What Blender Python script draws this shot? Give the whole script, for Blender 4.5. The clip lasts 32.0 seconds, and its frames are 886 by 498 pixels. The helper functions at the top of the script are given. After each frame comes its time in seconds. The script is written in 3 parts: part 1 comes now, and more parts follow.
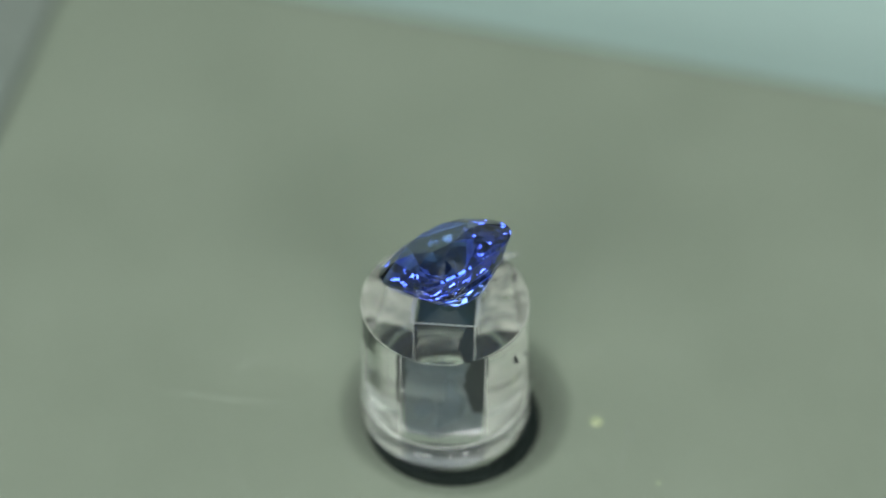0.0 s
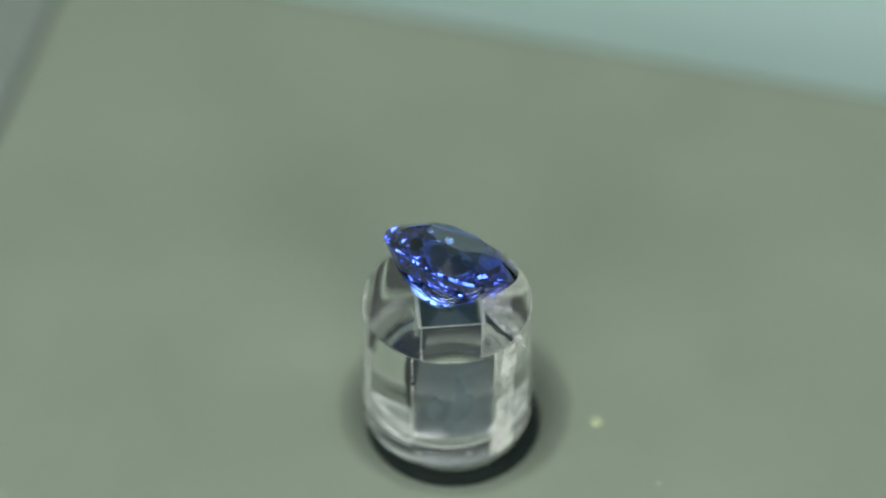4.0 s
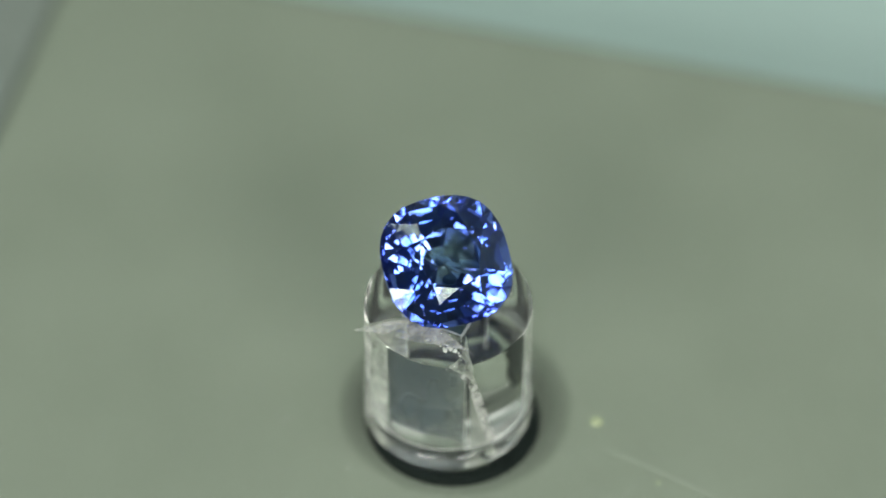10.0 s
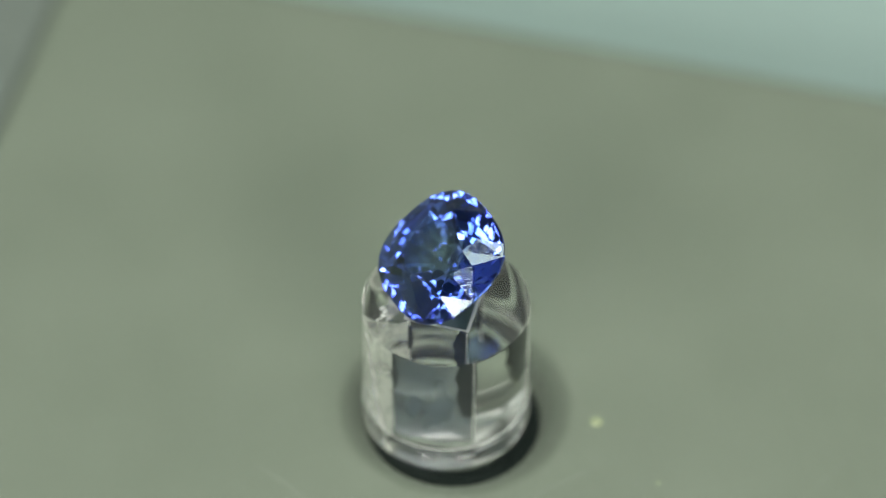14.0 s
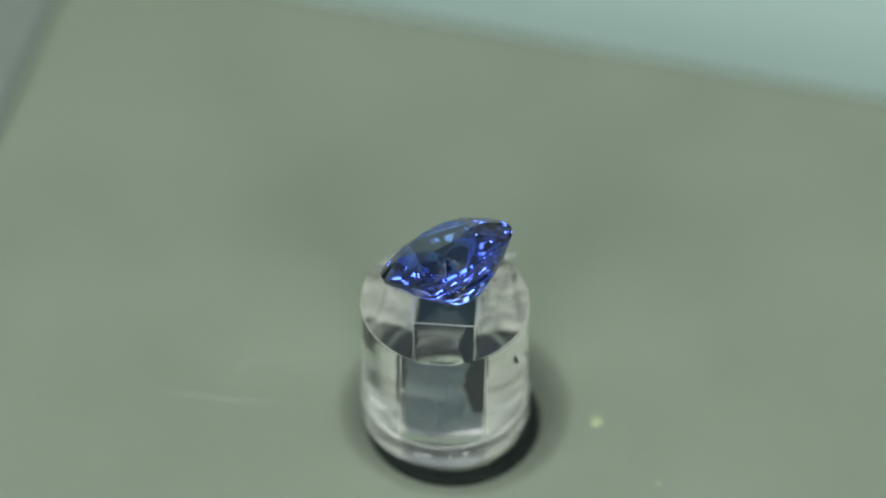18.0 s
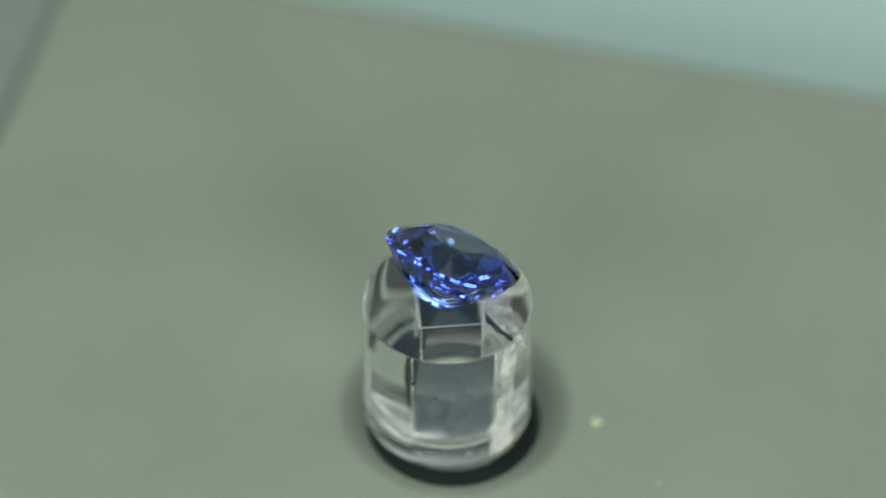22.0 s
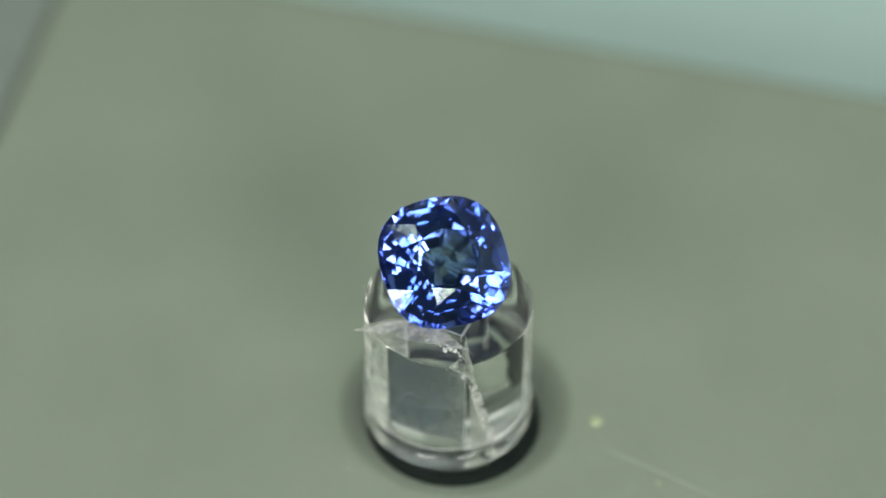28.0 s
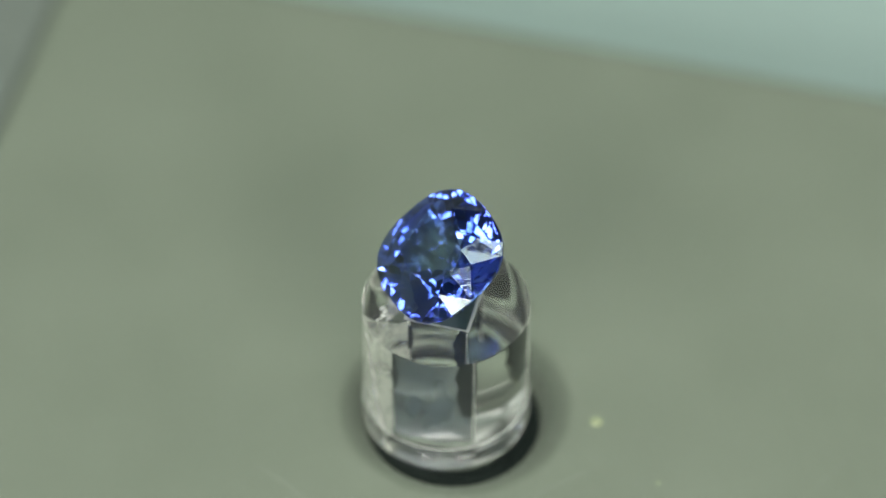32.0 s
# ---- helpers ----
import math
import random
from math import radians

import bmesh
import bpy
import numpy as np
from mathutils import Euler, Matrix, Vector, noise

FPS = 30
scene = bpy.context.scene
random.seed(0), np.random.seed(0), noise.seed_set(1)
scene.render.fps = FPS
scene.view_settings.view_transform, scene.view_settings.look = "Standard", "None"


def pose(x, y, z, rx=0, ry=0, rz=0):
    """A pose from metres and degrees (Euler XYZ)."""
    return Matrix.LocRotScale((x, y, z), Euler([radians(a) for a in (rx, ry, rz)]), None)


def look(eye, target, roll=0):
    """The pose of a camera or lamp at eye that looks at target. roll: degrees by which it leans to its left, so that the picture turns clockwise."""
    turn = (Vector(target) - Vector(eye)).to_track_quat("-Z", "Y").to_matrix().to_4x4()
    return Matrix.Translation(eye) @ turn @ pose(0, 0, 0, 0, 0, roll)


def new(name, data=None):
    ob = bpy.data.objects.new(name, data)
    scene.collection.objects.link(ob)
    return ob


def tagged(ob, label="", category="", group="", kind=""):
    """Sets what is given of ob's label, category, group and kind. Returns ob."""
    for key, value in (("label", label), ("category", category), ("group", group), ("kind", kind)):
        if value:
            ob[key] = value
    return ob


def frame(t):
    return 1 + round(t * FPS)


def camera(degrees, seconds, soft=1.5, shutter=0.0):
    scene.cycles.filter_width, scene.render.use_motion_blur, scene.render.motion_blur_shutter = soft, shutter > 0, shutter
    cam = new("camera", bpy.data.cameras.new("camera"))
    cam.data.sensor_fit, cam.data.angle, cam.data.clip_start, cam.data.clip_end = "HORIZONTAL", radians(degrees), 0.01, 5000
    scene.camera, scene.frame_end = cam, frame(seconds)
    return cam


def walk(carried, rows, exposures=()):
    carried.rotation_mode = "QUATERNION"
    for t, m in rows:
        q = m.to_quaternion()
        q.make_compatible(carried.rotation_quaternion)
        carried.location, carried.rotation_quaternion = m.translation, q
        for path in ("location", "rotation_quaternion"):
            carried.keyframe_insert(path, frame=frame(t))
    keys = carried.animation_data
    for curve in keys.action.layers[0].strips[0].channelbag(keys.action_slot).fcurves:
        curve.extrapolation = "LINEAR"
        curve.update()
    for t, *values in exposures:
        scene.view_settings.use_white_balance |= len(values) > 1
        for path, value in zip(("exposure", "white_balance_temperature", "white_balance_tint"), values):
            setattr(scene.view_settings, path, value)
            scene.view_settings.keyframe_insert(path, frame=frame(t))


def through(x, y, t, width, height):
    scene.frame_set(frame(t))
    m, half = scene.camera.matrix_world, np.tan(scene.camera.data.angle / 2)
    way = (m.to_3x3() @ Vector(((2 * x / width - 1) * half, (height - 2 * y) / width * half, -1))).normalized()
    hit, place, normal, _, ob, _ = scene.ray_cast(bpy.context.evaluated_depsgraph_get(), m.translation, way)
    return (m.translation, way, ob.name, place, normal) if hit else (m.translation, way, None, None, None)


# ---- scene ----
MM = 0.001


# ---- camera: fixed macro lens on a stand ----
cam = camera(11.5, 32.0, soft=1.6)
EYE, AIM = (-0.00023, -0.17330, 0.20320), (-0.00023, 0.00232, 0.01150)
# the white balance drifts a little warmer while the bright face of the gem shows
walk(cam, [(0.0, look(EYE, AIM)), (32.0, look(EYE, AIM))], exposures=[
    (0.0, 0.14, 6500, 10), (3.0, 0.13, 6460, 10), (8.0, 0.12, 6570, 10), (11.0, 0.14, 6750, 10), (14.0, 0.14, 6800, 10), (18.0, 0.15, 6500, 10),
    (21.0, 0.14, 6450, 10), (25.0, 0.11, 6440, 10), (28.0, 0.14, 6700, 10), (32.0, 0.14, 6800, 10)])
cam.data.dof.use_dof = True
cam.data.dof.focus_distance = 0.2562
cam.data.dof.aperture_fstop = 13.5

# ---- world and lights ----
world = bpy.data.worlds.new("room_air")
scene.world = world
world.use_nodes = True
world.node_tree.nodes["Background"].inputs["Color"].default_value = (0.75, 0.85, 0.9, 1)
world.node_tree.nodes["Background"].inputs["Strength"].default_value = 0.02


def area_lamp(name, eye, target, sx, sy, watts, color):
    data = bpy.data.lights.new(name, "AREA")
    data.shape, data.size, data.size_y = "RECTANGLE", sx, sy
    data.energy, data.color = watts, color
    ob = new(name, data)
    ob.matrix_world = look(eye, target)
    return ob


area_lamp("overhead_panel", (0.01, 0.0, 0.78), (0.01, 0.0, 0), 0.58, 0.20, 2.3, (0.90, 1.0, 0.93))
# unseen fill strip added to brighten the lower part of the clear stand
area_lamp("far_fill", (0.0, 0.68, 0.79), (0, 0.0, 0.0), 1.3, 0.18, 0.42, (0.95, 1.0, 0.94))
area_lamp("front_tube", (0.0, -0.50, 0.305), (0, 0, 0.01), 0.62, 0.05, 0.95, (0.99, 0.98, 1.0))
for side in (-1, 1):
    area_lamp("camera_light", (0.185 * side, -0.33, 0.286), (0, 0, 0.01), 0.18, 0.085, 0.64, (0.965, 1.0, 0.965))
    # unseen fill strips added at both sides for the stand's flanks
    area_lamp("side_fill", (0.66 * side, 0.27, 0.80), (0, 0.0, 0.0), 0.5, 0.18, 0.19, (0.95, 1.0, 0.95))


# ---- materials ----
def material(name):
    m = bpy.data.materials.new(name)
    m.use_nodes = True
    return m, m.node_tree.nodes, m.node_tree.links, m.node_tree.nodes["Principled BSDF"]


def speckled(name, dark, light, rough, scale, bump=0.1, metal=0.0, fine=9.0):
    """A plain surface with a coarse stain, a fine grain and relief."""
    m, n, l, b = material(name)
    co = n.new("ShaderNodeTexCoord")
    a, f = n.new("ShaderNodeTexNoise"), n.new("ShaderNodeTexNoise")
    a.inputs["Scale"].default_value, f.inputs["Scale"].default_value = scale, scale * fine
    a.inputs["Detail"].default_value = f.inputs["Detail"].default_value = 4
    mix = n.new("ShaderNodeMath")
    mix.operation = "MULTIPLY_ADD"
    mix.inputs[1].default_value = 0.55
    ramp = n.new("ShaderNodeValToRGB")
    ramp.color_ramp.elements[0].position, ramp.color_ramp.elements[1].position = 0.4, 1.05
    ramp.color_ramp.elements[0].color, ramp.color_ramp.elements[1].color = (*dark, 1), (*light, 1)
    bp = n.new("ShaderNodeBump")
    bp.inputs["Strength"].default_value, bp.inputs["Distance"].default_value = bump, 0.2 / scale / fine
    for t in (a, f):
        l.new(co.outputs["Object"], t.inputs["Vector"])
    l.new(a.outputs["Fac"], mix.inputs[0])
    half = n.new("ShaderNodeMath")
    half.operation = "MULTIPLY"
    half.inputs[1].default_value = 0.7
    l.new(f.outputs["Fac"], half.inputs[0])
    l.new(half.outputs[0], mix.inputs[2])
    l.new(mix.outputs[0], ramp.inputs[0])
    l.new(ramp.outputs[0], b.inputs["Base Color"])
    l.new(f.outputs["Fac"], bp.inputs["Height"])
    l.new(bp.outputs[0], b.inputs["Normal"])
    b.inputs["Roughness"].default_value, b.inputs["Metallic"].default_value = rough, metal
    return m


def clear(name, color, ior, rough=0.0, bump=0.0, scale=1500.0, milky=0.0):
    """Clear acrylic or gem: refraction with a mirror coat."""
    m, n, l, b = material(name)
    b.inputs["Base Color"].default_value = (*color, 1)
    b.inputs["Transmission Weight"].default_value = 1.0
    b.inputs["IOR"].default_value, b.inputs["Roughness"].default_value = ior, rough
    if milky:
        z, rp, cz = n.new("ShaderNodeTexNoise"), n.new("ShaderNodeMapRange"), n.new("ShaderNodeTexCoord")
        z.inputs["Scale"].default_value, z.inputs["Detail"].default_value, z.inputs["Roughness"].default_value = 350, 5, 0.6
        rp.inputs["From Min"].default_value, rp.inputs["From Max"].default_value = 0.3, 0.7
        rp.inputs["To Min"].default_value, rp.inputs["To Max"].default_value = 1 - 0.4 * milky, 1 - 1.6 * milky
        l.new(cz.outputs["Object"], z.inputs["Vector"])
        l.new(z.outputs["Fac"], rp.inputs["Value"])
        l.new(rp.outputs["Result"], b.inputs["Transmission Weight"])
    if bump:
        t, bp, co = n.new("ShaderNodeTexNoise"), n.new("ShaderNodeBump"), n.new("ShaderNodeTexCoord")
        t.inputs["Scale"].default_value, t.inputs["Detail"].default_value = scale, 3
        bp.inputs["Strength"].default_value, bp.inputs["Distance"].default_value = bump, 0.0002
        l.new(co.outputs["Object"], t.inputs["Vector"])
        l.new(t.outputs["Fac"], bp.inputs["Height"])
        l.new(bp.outputs[0], b.inputs["Normal"])
    return m


def pane(name):
    """A thin clear sheet: lets light through, and mirrors a little."""
    m, n, l, b = material(name)
    n.remove(b)
    tr, gl, mx, fr = n.new("ShaderNodeBsdfTransparent"), n.new("ShaderNodeBsdfGlossy"), n.new("ShaderNodeMixShader"), n.new("ShaderNodeFresnel")
    tr.inputs["Color"].default_value = (0.97, 0.985, 0.97, 1)
    gl.inputs["Roughness"].default_value = 0.12
    fr.inputs["IOR"].default_value = 1.08
    l.new(fr.outputs[0], mx.inputs[0])
    l.new(tr.outputs[0], mx.inputs[1])
    l.new(gl.outputs[0], mx.inputs[2])
    l.new(mx.outputs[0], n["Material Output"].inputs["Surface"])
    return m


BOARD = speckled("grey_green_board", (0.227, 0.250, 0.208), (0.304, 0.328, 0.281), 0.6, 90.0, fine=40.0)
TABLE = speckled("white_table", (0.51, 0.635, 0.64), (0.55, 0.675, 0.68), 0.4, 20.0)
GREYP = speckled("grey_plastic", (0.205, 0.226, 0.217), (0.246, 0.262, 0.254), 0.4, 60.0)
GREYR = speckled("ring_plastic", (0.185, 0.212, 0.174), (0.232, 0.257, 0.216), 0.5, 200.0)
CAPM = speckled("cap_plastic", (0.17, 0.20, 0.17), (0.23, 0.26, 0.22), 0.4, 300.0)
BLACK = speckled("black_rubber", (0.005, 0.008, 0.008), (0.013, 0.018, 0.017), 0.75, 800.0)
BLACK.node_tree.nodes["Principled BSDF"].inputs["Specular IOR Level"].default_value = 0.15
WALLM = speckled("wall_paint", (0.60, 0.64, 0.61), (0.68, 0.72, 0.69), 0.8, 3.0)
# darker grey for the unseen surfaces that the gem mirrors
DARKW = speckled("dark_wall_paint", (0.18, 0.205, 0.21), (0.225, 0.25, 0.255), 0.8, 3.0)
FLOORM = speckled("floor_vinyl", (0.16, 0.15, 0.13), (0.24, 0.22, 0.2), 0.5, 5.0)
ACRYL = clear("clear_acrylic", (0.94, 0.97, 0.94), 1.49, 0.015, 0.015, milky=0.008)


def sapphire(pale, deep, edge):
    """Clear blue stone: paler core painted for light's shorter path, violet towards the girdle."""
    m, n, l, b = material("blue_sapphire")
    b.inputs["Transmission Weight"].default_value = 1.0
    b.inputs["IOR"].default_value, b.inputs["Roughness"].default_value = 1.77, 0.0
    co, sc, ln, rp = n.new("ShaderNodeTexCoord"), n.new("ShaderNodeVectorMath"), n.new("ShaderNodeVectorMath"), n.new("ShaderNodeValToRGB")
    sc.operation, ln.operation = "MULTIPLY", "LENGTH"
    sc.inputs[1].default_value = (250, 250, 0)
    l.new(co.outputs["Object"], sc.inputs[0])
    l.new(sc.outputs["Vector"], ln.inputs[0])
    l.new(ln.outputs["Value"], rp.inputs[0])
    rp.color_ramp.elements[0].position, rp.color_ramp.elements[1].position = 0.28, 0.62
    rp.color_ramp.elements[0].color, rp.color_ramp.elements[1].color = (*pale, 1), (*deep, 1)
    rp.color_ramp.elements.new(0.88).color = (*edge, 1)
    l.new(rp.outputs[0], b.inputs["Base Color"])
    # greenish cast of the mirrored lamps put into the stone's own tint
    b.inputs["Specular Tint"].default_value = (0.86, 1.0, 0.95, 1)
    return m


SAPPH = sapphire((0.35, 0.57, 0.77), (0.062, 0.165, 0.97), (0.075, 0.130, 1.0))
SCUFF = clear("scuffed_top", (0.96, 0.97, 0.95), 1.49, 0.03, 0.02, milky=0.008)
RIM = clear("rounded_rim", (0.95, 0.97, 0.95), 1.49, 0.06, 0.04, milky=0.012)
EDGE = clear("milky_acrylic", (0.93, 0.95, 0.90), 1.49, 0.3, 0.1, milky=0.62)
# opaque whitish strip and bevel round the top of the hole
PALE_EDGE = speckled("white_hole_edge", (0.48, 0.51, 0.45), (0.68, 0.70, 0.63), 0.5, 1200.0)
SANDED = clear("sanded_acrylic", (0.92, 0.94, 0.88), 1.49, 0.12, 0.04, milky=0.006)
PANE = pane("turntable_sheet")
SMEAR = speckled("dark_smear", (0.006, 0.010, 0.011), (0.014, 0.020, 0.021), 0.7, 900.0)
SMEAR.node_tree.nodes["Principled BSDF"].inputs["Specular IOR Level"].default_value = 0.2
DUST = speckled("dust", (0.50, 0.53, 0.33), (0.62, 0.64, 0.44), 0.9, 3000.0)


# ---- mesh helpers ----
def part(name, bm, mat, parent=None, label=""):
    me = bpy.data.meshes.new(name)
    bm.normal_update()
    bm.to_mesh(me)
    bm.free()
    me.materials.append(mat)
    ob = new(name, me)
    if parent:
        ob.parent = parent
    if label:
        tagged(ob, label)
    return ob


def box_bm(x0, y0, z0, x1, y1, z1, bevel=0.0):
    bm = bmesh.new()
    bmesh.ops.create_cube(bm, size=1.0)
    for v in bm.verts:
        v.co = Vector(((x0 + x1) / 2 + v.co.x * (x1 - x0), (y0 + y1) / 2 + v.co.y * (y1 - y0), (z0 + z1) / 2 + v.co.z * (z1 - z0)))
    if bevel:
        bmesh.ops.bevel(bm, geom=list(bm.edges), offset=bevel, segments=3, affect="EDGES", profile=0.5)
    return bm


def lathe_bm(profile, n=96, smooth=True, cap=True):
    """Rings of (radius, z), from the bottom to the top, closed by end faces."""
    bm = bmesh.new()
    rings = []
    for r, z in profile:
        rings.append([bm.verts.new((r * math.cos(2 * math.pi * i / n), r * math.sin(2 * math.pi * i / n), z)) for i in range(n)])
    for a, b in zip(rings, rings[1:]):
        for i in range(n):
            f = bm.faces.new((a[i], a[(i + 1) % n], b[(i + 1) % n], b[i]))
            f.smooth = smooth
    if cap:
        bm.faces.new(list(reversed(rings[0])))
        bm.faces.new(rings[-1])
    return bm


# ---- the room round the table ----
TOP = -0.022
# unseen walls added to close the set; grey ones keep the gem's contrast
tagged(part("wall_north", box_bm(-0.7, 0.7, -0.75, 0.7, 0.75, 0.9), WALLM), "plain pale painted wall", "wall", kind="structure")
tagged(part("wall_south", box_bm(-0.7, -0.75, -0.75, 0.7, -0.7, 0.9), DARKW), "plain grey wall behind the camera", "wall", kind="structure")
tagged(part("wall_west", box_bm(-0.75, -0.75, -0.75, -0.7, 0.75, 0.9), WALLM), "plain pale painted wall", "wall", kind="structure")
tagged(part("wall_east", box_bm(0.7, -0.75, -0.75, 0.75, 0.75, 0.9), WALLM), "plain pale painted wall", "wall", kind="structure")
tagged(part("floor", box_bm(-0.75, -0.75, -0.80, 0.75, 0.75, -0.75), FLOORM), "plain vinyl floor", "floor", kind="structure")
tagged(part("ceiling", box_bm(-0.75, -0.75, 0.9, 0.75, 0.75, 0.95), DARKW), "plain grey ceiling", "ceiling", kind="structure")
table = tagged(new("table"), "white table top under the turntable box", "table")
part("tabletop", box_bm(-0.6, -0.35, TOP - 0.03, 0.6, 0.45, TOP, 0.002), TABLE, table)
for x in (-0.55, 0.55):
    for y in (-0.3, 0.4):
        part("leg", box_bm(x - 0.02, y - 0.02, -0.75, x + 0.02, y + 0.02, TOP - 0.03, 0.002), GREYP, table)

def soft_shade(name, inner, outer):
    """Shade painted as a ring: dense inside, thinning outwards with an uneven edge."""
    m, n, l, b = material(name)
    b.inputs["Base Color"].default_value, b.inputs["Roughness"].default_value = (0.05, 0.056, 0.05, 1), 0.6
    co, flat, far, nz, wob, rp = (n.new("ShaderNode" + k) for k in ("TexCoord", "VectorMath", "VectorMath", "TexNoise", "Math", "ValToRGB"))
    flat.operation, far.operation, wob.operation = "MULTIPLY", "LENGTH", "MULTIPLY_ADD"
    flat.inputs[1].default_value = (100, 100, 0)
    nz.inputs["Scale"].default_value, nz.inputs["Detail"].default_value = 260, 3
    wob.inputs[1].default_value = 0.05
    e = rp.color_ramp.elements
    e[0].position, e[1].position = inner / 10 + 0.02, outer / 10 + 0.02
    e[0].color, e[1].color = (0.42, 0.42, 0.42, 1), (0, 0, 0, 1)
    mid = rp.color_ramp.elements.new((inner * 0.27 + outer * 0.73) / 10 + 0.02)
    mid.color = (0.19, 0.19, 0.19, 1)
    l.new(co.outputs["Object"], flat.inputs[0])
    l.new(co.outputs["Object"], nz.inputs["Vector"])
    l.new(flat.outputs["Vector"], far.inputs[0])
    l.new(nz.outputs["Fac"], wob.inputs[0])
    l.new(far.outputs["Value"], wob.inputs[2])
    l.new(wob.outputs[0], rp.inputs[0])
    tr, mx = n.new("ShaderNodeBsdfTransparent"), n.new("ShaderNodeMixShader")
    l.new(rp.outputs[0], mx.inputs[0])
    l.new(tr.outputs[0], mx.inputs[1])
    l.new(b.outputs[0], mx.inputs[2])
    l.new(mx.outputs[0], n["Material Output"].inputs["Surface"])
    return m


# ---- turntable: flat grey box, spindle and a clear turning sheet ----
GAP = 0.0008
TURN = -14.05
box = tagged(new("turntable_box"), "flat grey-green plastic turntable box on a white table", "turntable")
box.matrix_world = pose(0, 0, 0, 0, 0, TURN)
BX0, BX1, BY0, BY1 = -0.0341, 0.070, -0.070, 0.0335
part("top_plate", box_bm(BX0, BY0, TOP + 0.002, BX1, BY1, -GAP, 0.0009), BOARD, box)
part("side_ledge", box_bm(BX0 - 0.02, BY0, TOP + 0.002, BX0 - 0.00006, BY1, -GAP - 0.0004, 0.0006), GREYP, box)
for x in (BX0 + 0.01, BX1 - 0.01):
    for y in (BY0 + 0.01, BY1 - 0.01):
        foot = part("rubber_foot", lathe_bm([(0.004, TOP), (0.004, TOP + 0.0022)], 24), BLACK, box)
        foot.location = (x, y, 0)
# black ring under the sheet, reaching just past the stand's foot
hub = part("black_foot_ring", lathe_bm([(4.15 * MM, -GAP), (5.30 * MM, -GAP), (5.18 * MM, -0.00067), (4.98 * MM, -0.00057), (4.86 * MM, -0.00055), (4.22 * MM, -0.00055), (4.15 * MM, -0.00062), (4.15 * MM, -GAP)], 96, cap=False), BLACK, box, "black ring under the stand's foot")
hub.location = (0.00048, -0.00034, 0)
part("pale_ring", lathe_bm([(3.72 * MM, -GAP), (3.74 * MM, -0.00055), (3.80 * MM, -0.00050), (4.00 * MM, -0.00050), (4.06 * MM, -0.00055), (4.08 * MM, -GAP)], 96, cap=False), CAPM, box, "pale plastic ring in the black hub")
part("hub_disc", lathe_bm([(1.82 * MM, -GAP), (3.70 * MM, -GAP), (3.70 * MM, -0.00064), (3.64 * MM, -0.00058), (1.90 * MM, -0.00058), (1.82 * MM, -0.00064), (1.82 * MM, -GAP)], 96, cap=False), BLACK, box, "black hub disc")
part("hub_cap", lathe_bm([(1.80 * MM, -GAP), (1.80 * MM, -0.00062), (1.74 * MM, -0.00056), (0.8 * MM, -0.00056)], 64), GREYP, box, "grey plastic spindle cap")
# the stand's soft shadow, painted on the box as a fading dark ring
ring = part("shade_ring", lathe_bm([(0.0046, -GAP + 0.00002), (0.0060, -GAP + 0.00005), (0.0064, -GAP + 0.00005), (0.0067, -GAP + 0.00004), (0.0080, -GAP + 0.00002)], 96, cap=False), soft_shade("painted_shade", 5.5, 7.3), box, "painted soft shade round the stand's foot")
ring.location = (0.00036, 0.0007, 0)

sheet = tagged(new("turntable_sheet"), "thin clear scratched plastic turning sheet", "turntable")
part("disc", lathe_bm([(0.055, -0.0005), (0.055, 0.0)], 128, False), PANE, sheet)
RNG = random.Random(5)


# faint scratches and dust on the turning sheet
def faint(name, color, share):
    m, n, l, b = material(name)
    b.inputs["Base Color"].default_value = (*color, 1)
    b.inputs["Roughness"].default_value = 0.6
    tr, mx = n.new("ShaderNodeBsdfTransparent"), n.new("ShaderNodeMixShader")
    mx.inputs[0].default_value = share
    l.new(tr.outputs[0], mx.inputs[1])
    l.new(b.outputs[0], mx.inputs[2])
    l.new(mx.outputs[0], n["Material Output"].inputs["Surface"])
    return m


SCRATCH = faint("scratch", (0.8, 0.85, 0.76), 0.075)
FLUFF = faint("dust_fluff", (0.85, 0.88, 0.78), 0.45)


def scratch_bm(x, y, ang, length, bend, wide):
    """A thin bent groove with a raised burr, on the sheet."""
    bm = bmesh.new()
    rows = []
    for i in range(19):
        u = i / 18 - 0.5
        px, py = u * length, bend * (u * u - 0.1) + 0.12 * noise.noise((u * 5, x, y))
        w = wide * (1 - 0.8 * abs(2 * u) ** 3)
        row = []
        for k, h in ((-1, 0.004), (0, 0.016), (1, 0.004)):
            qx, qy = px, py + k * w / 2
            row.append(bm.verts.new(((x + qx * math.cos(ang) - qy * math.sin(ang)) * MM, (y + qx * math.sin(ang) + qy * math.cos(ang)) * MM, h * MM)))
        rows.append(row)
    for p, q in zip(rows, rows[1:]):
        for i in range(2):
            bm.faces.new((p[i], q[i], q[i + 1], p[i + 1]))
    return bm


for x, y, ang, length, bend, wide in ((6.87, -11.17, 128, 6.0, 1.6, 0.16), (9.7, -9.55, 128, 8.0, 0.6, 0.3), (-13.07, 6.41, 138, 1.6, 0.4, 0.12)):
    part("scratch", scratch_bm(x, y, radians(ang), length, bend, wide), SCRATCH, sheet)
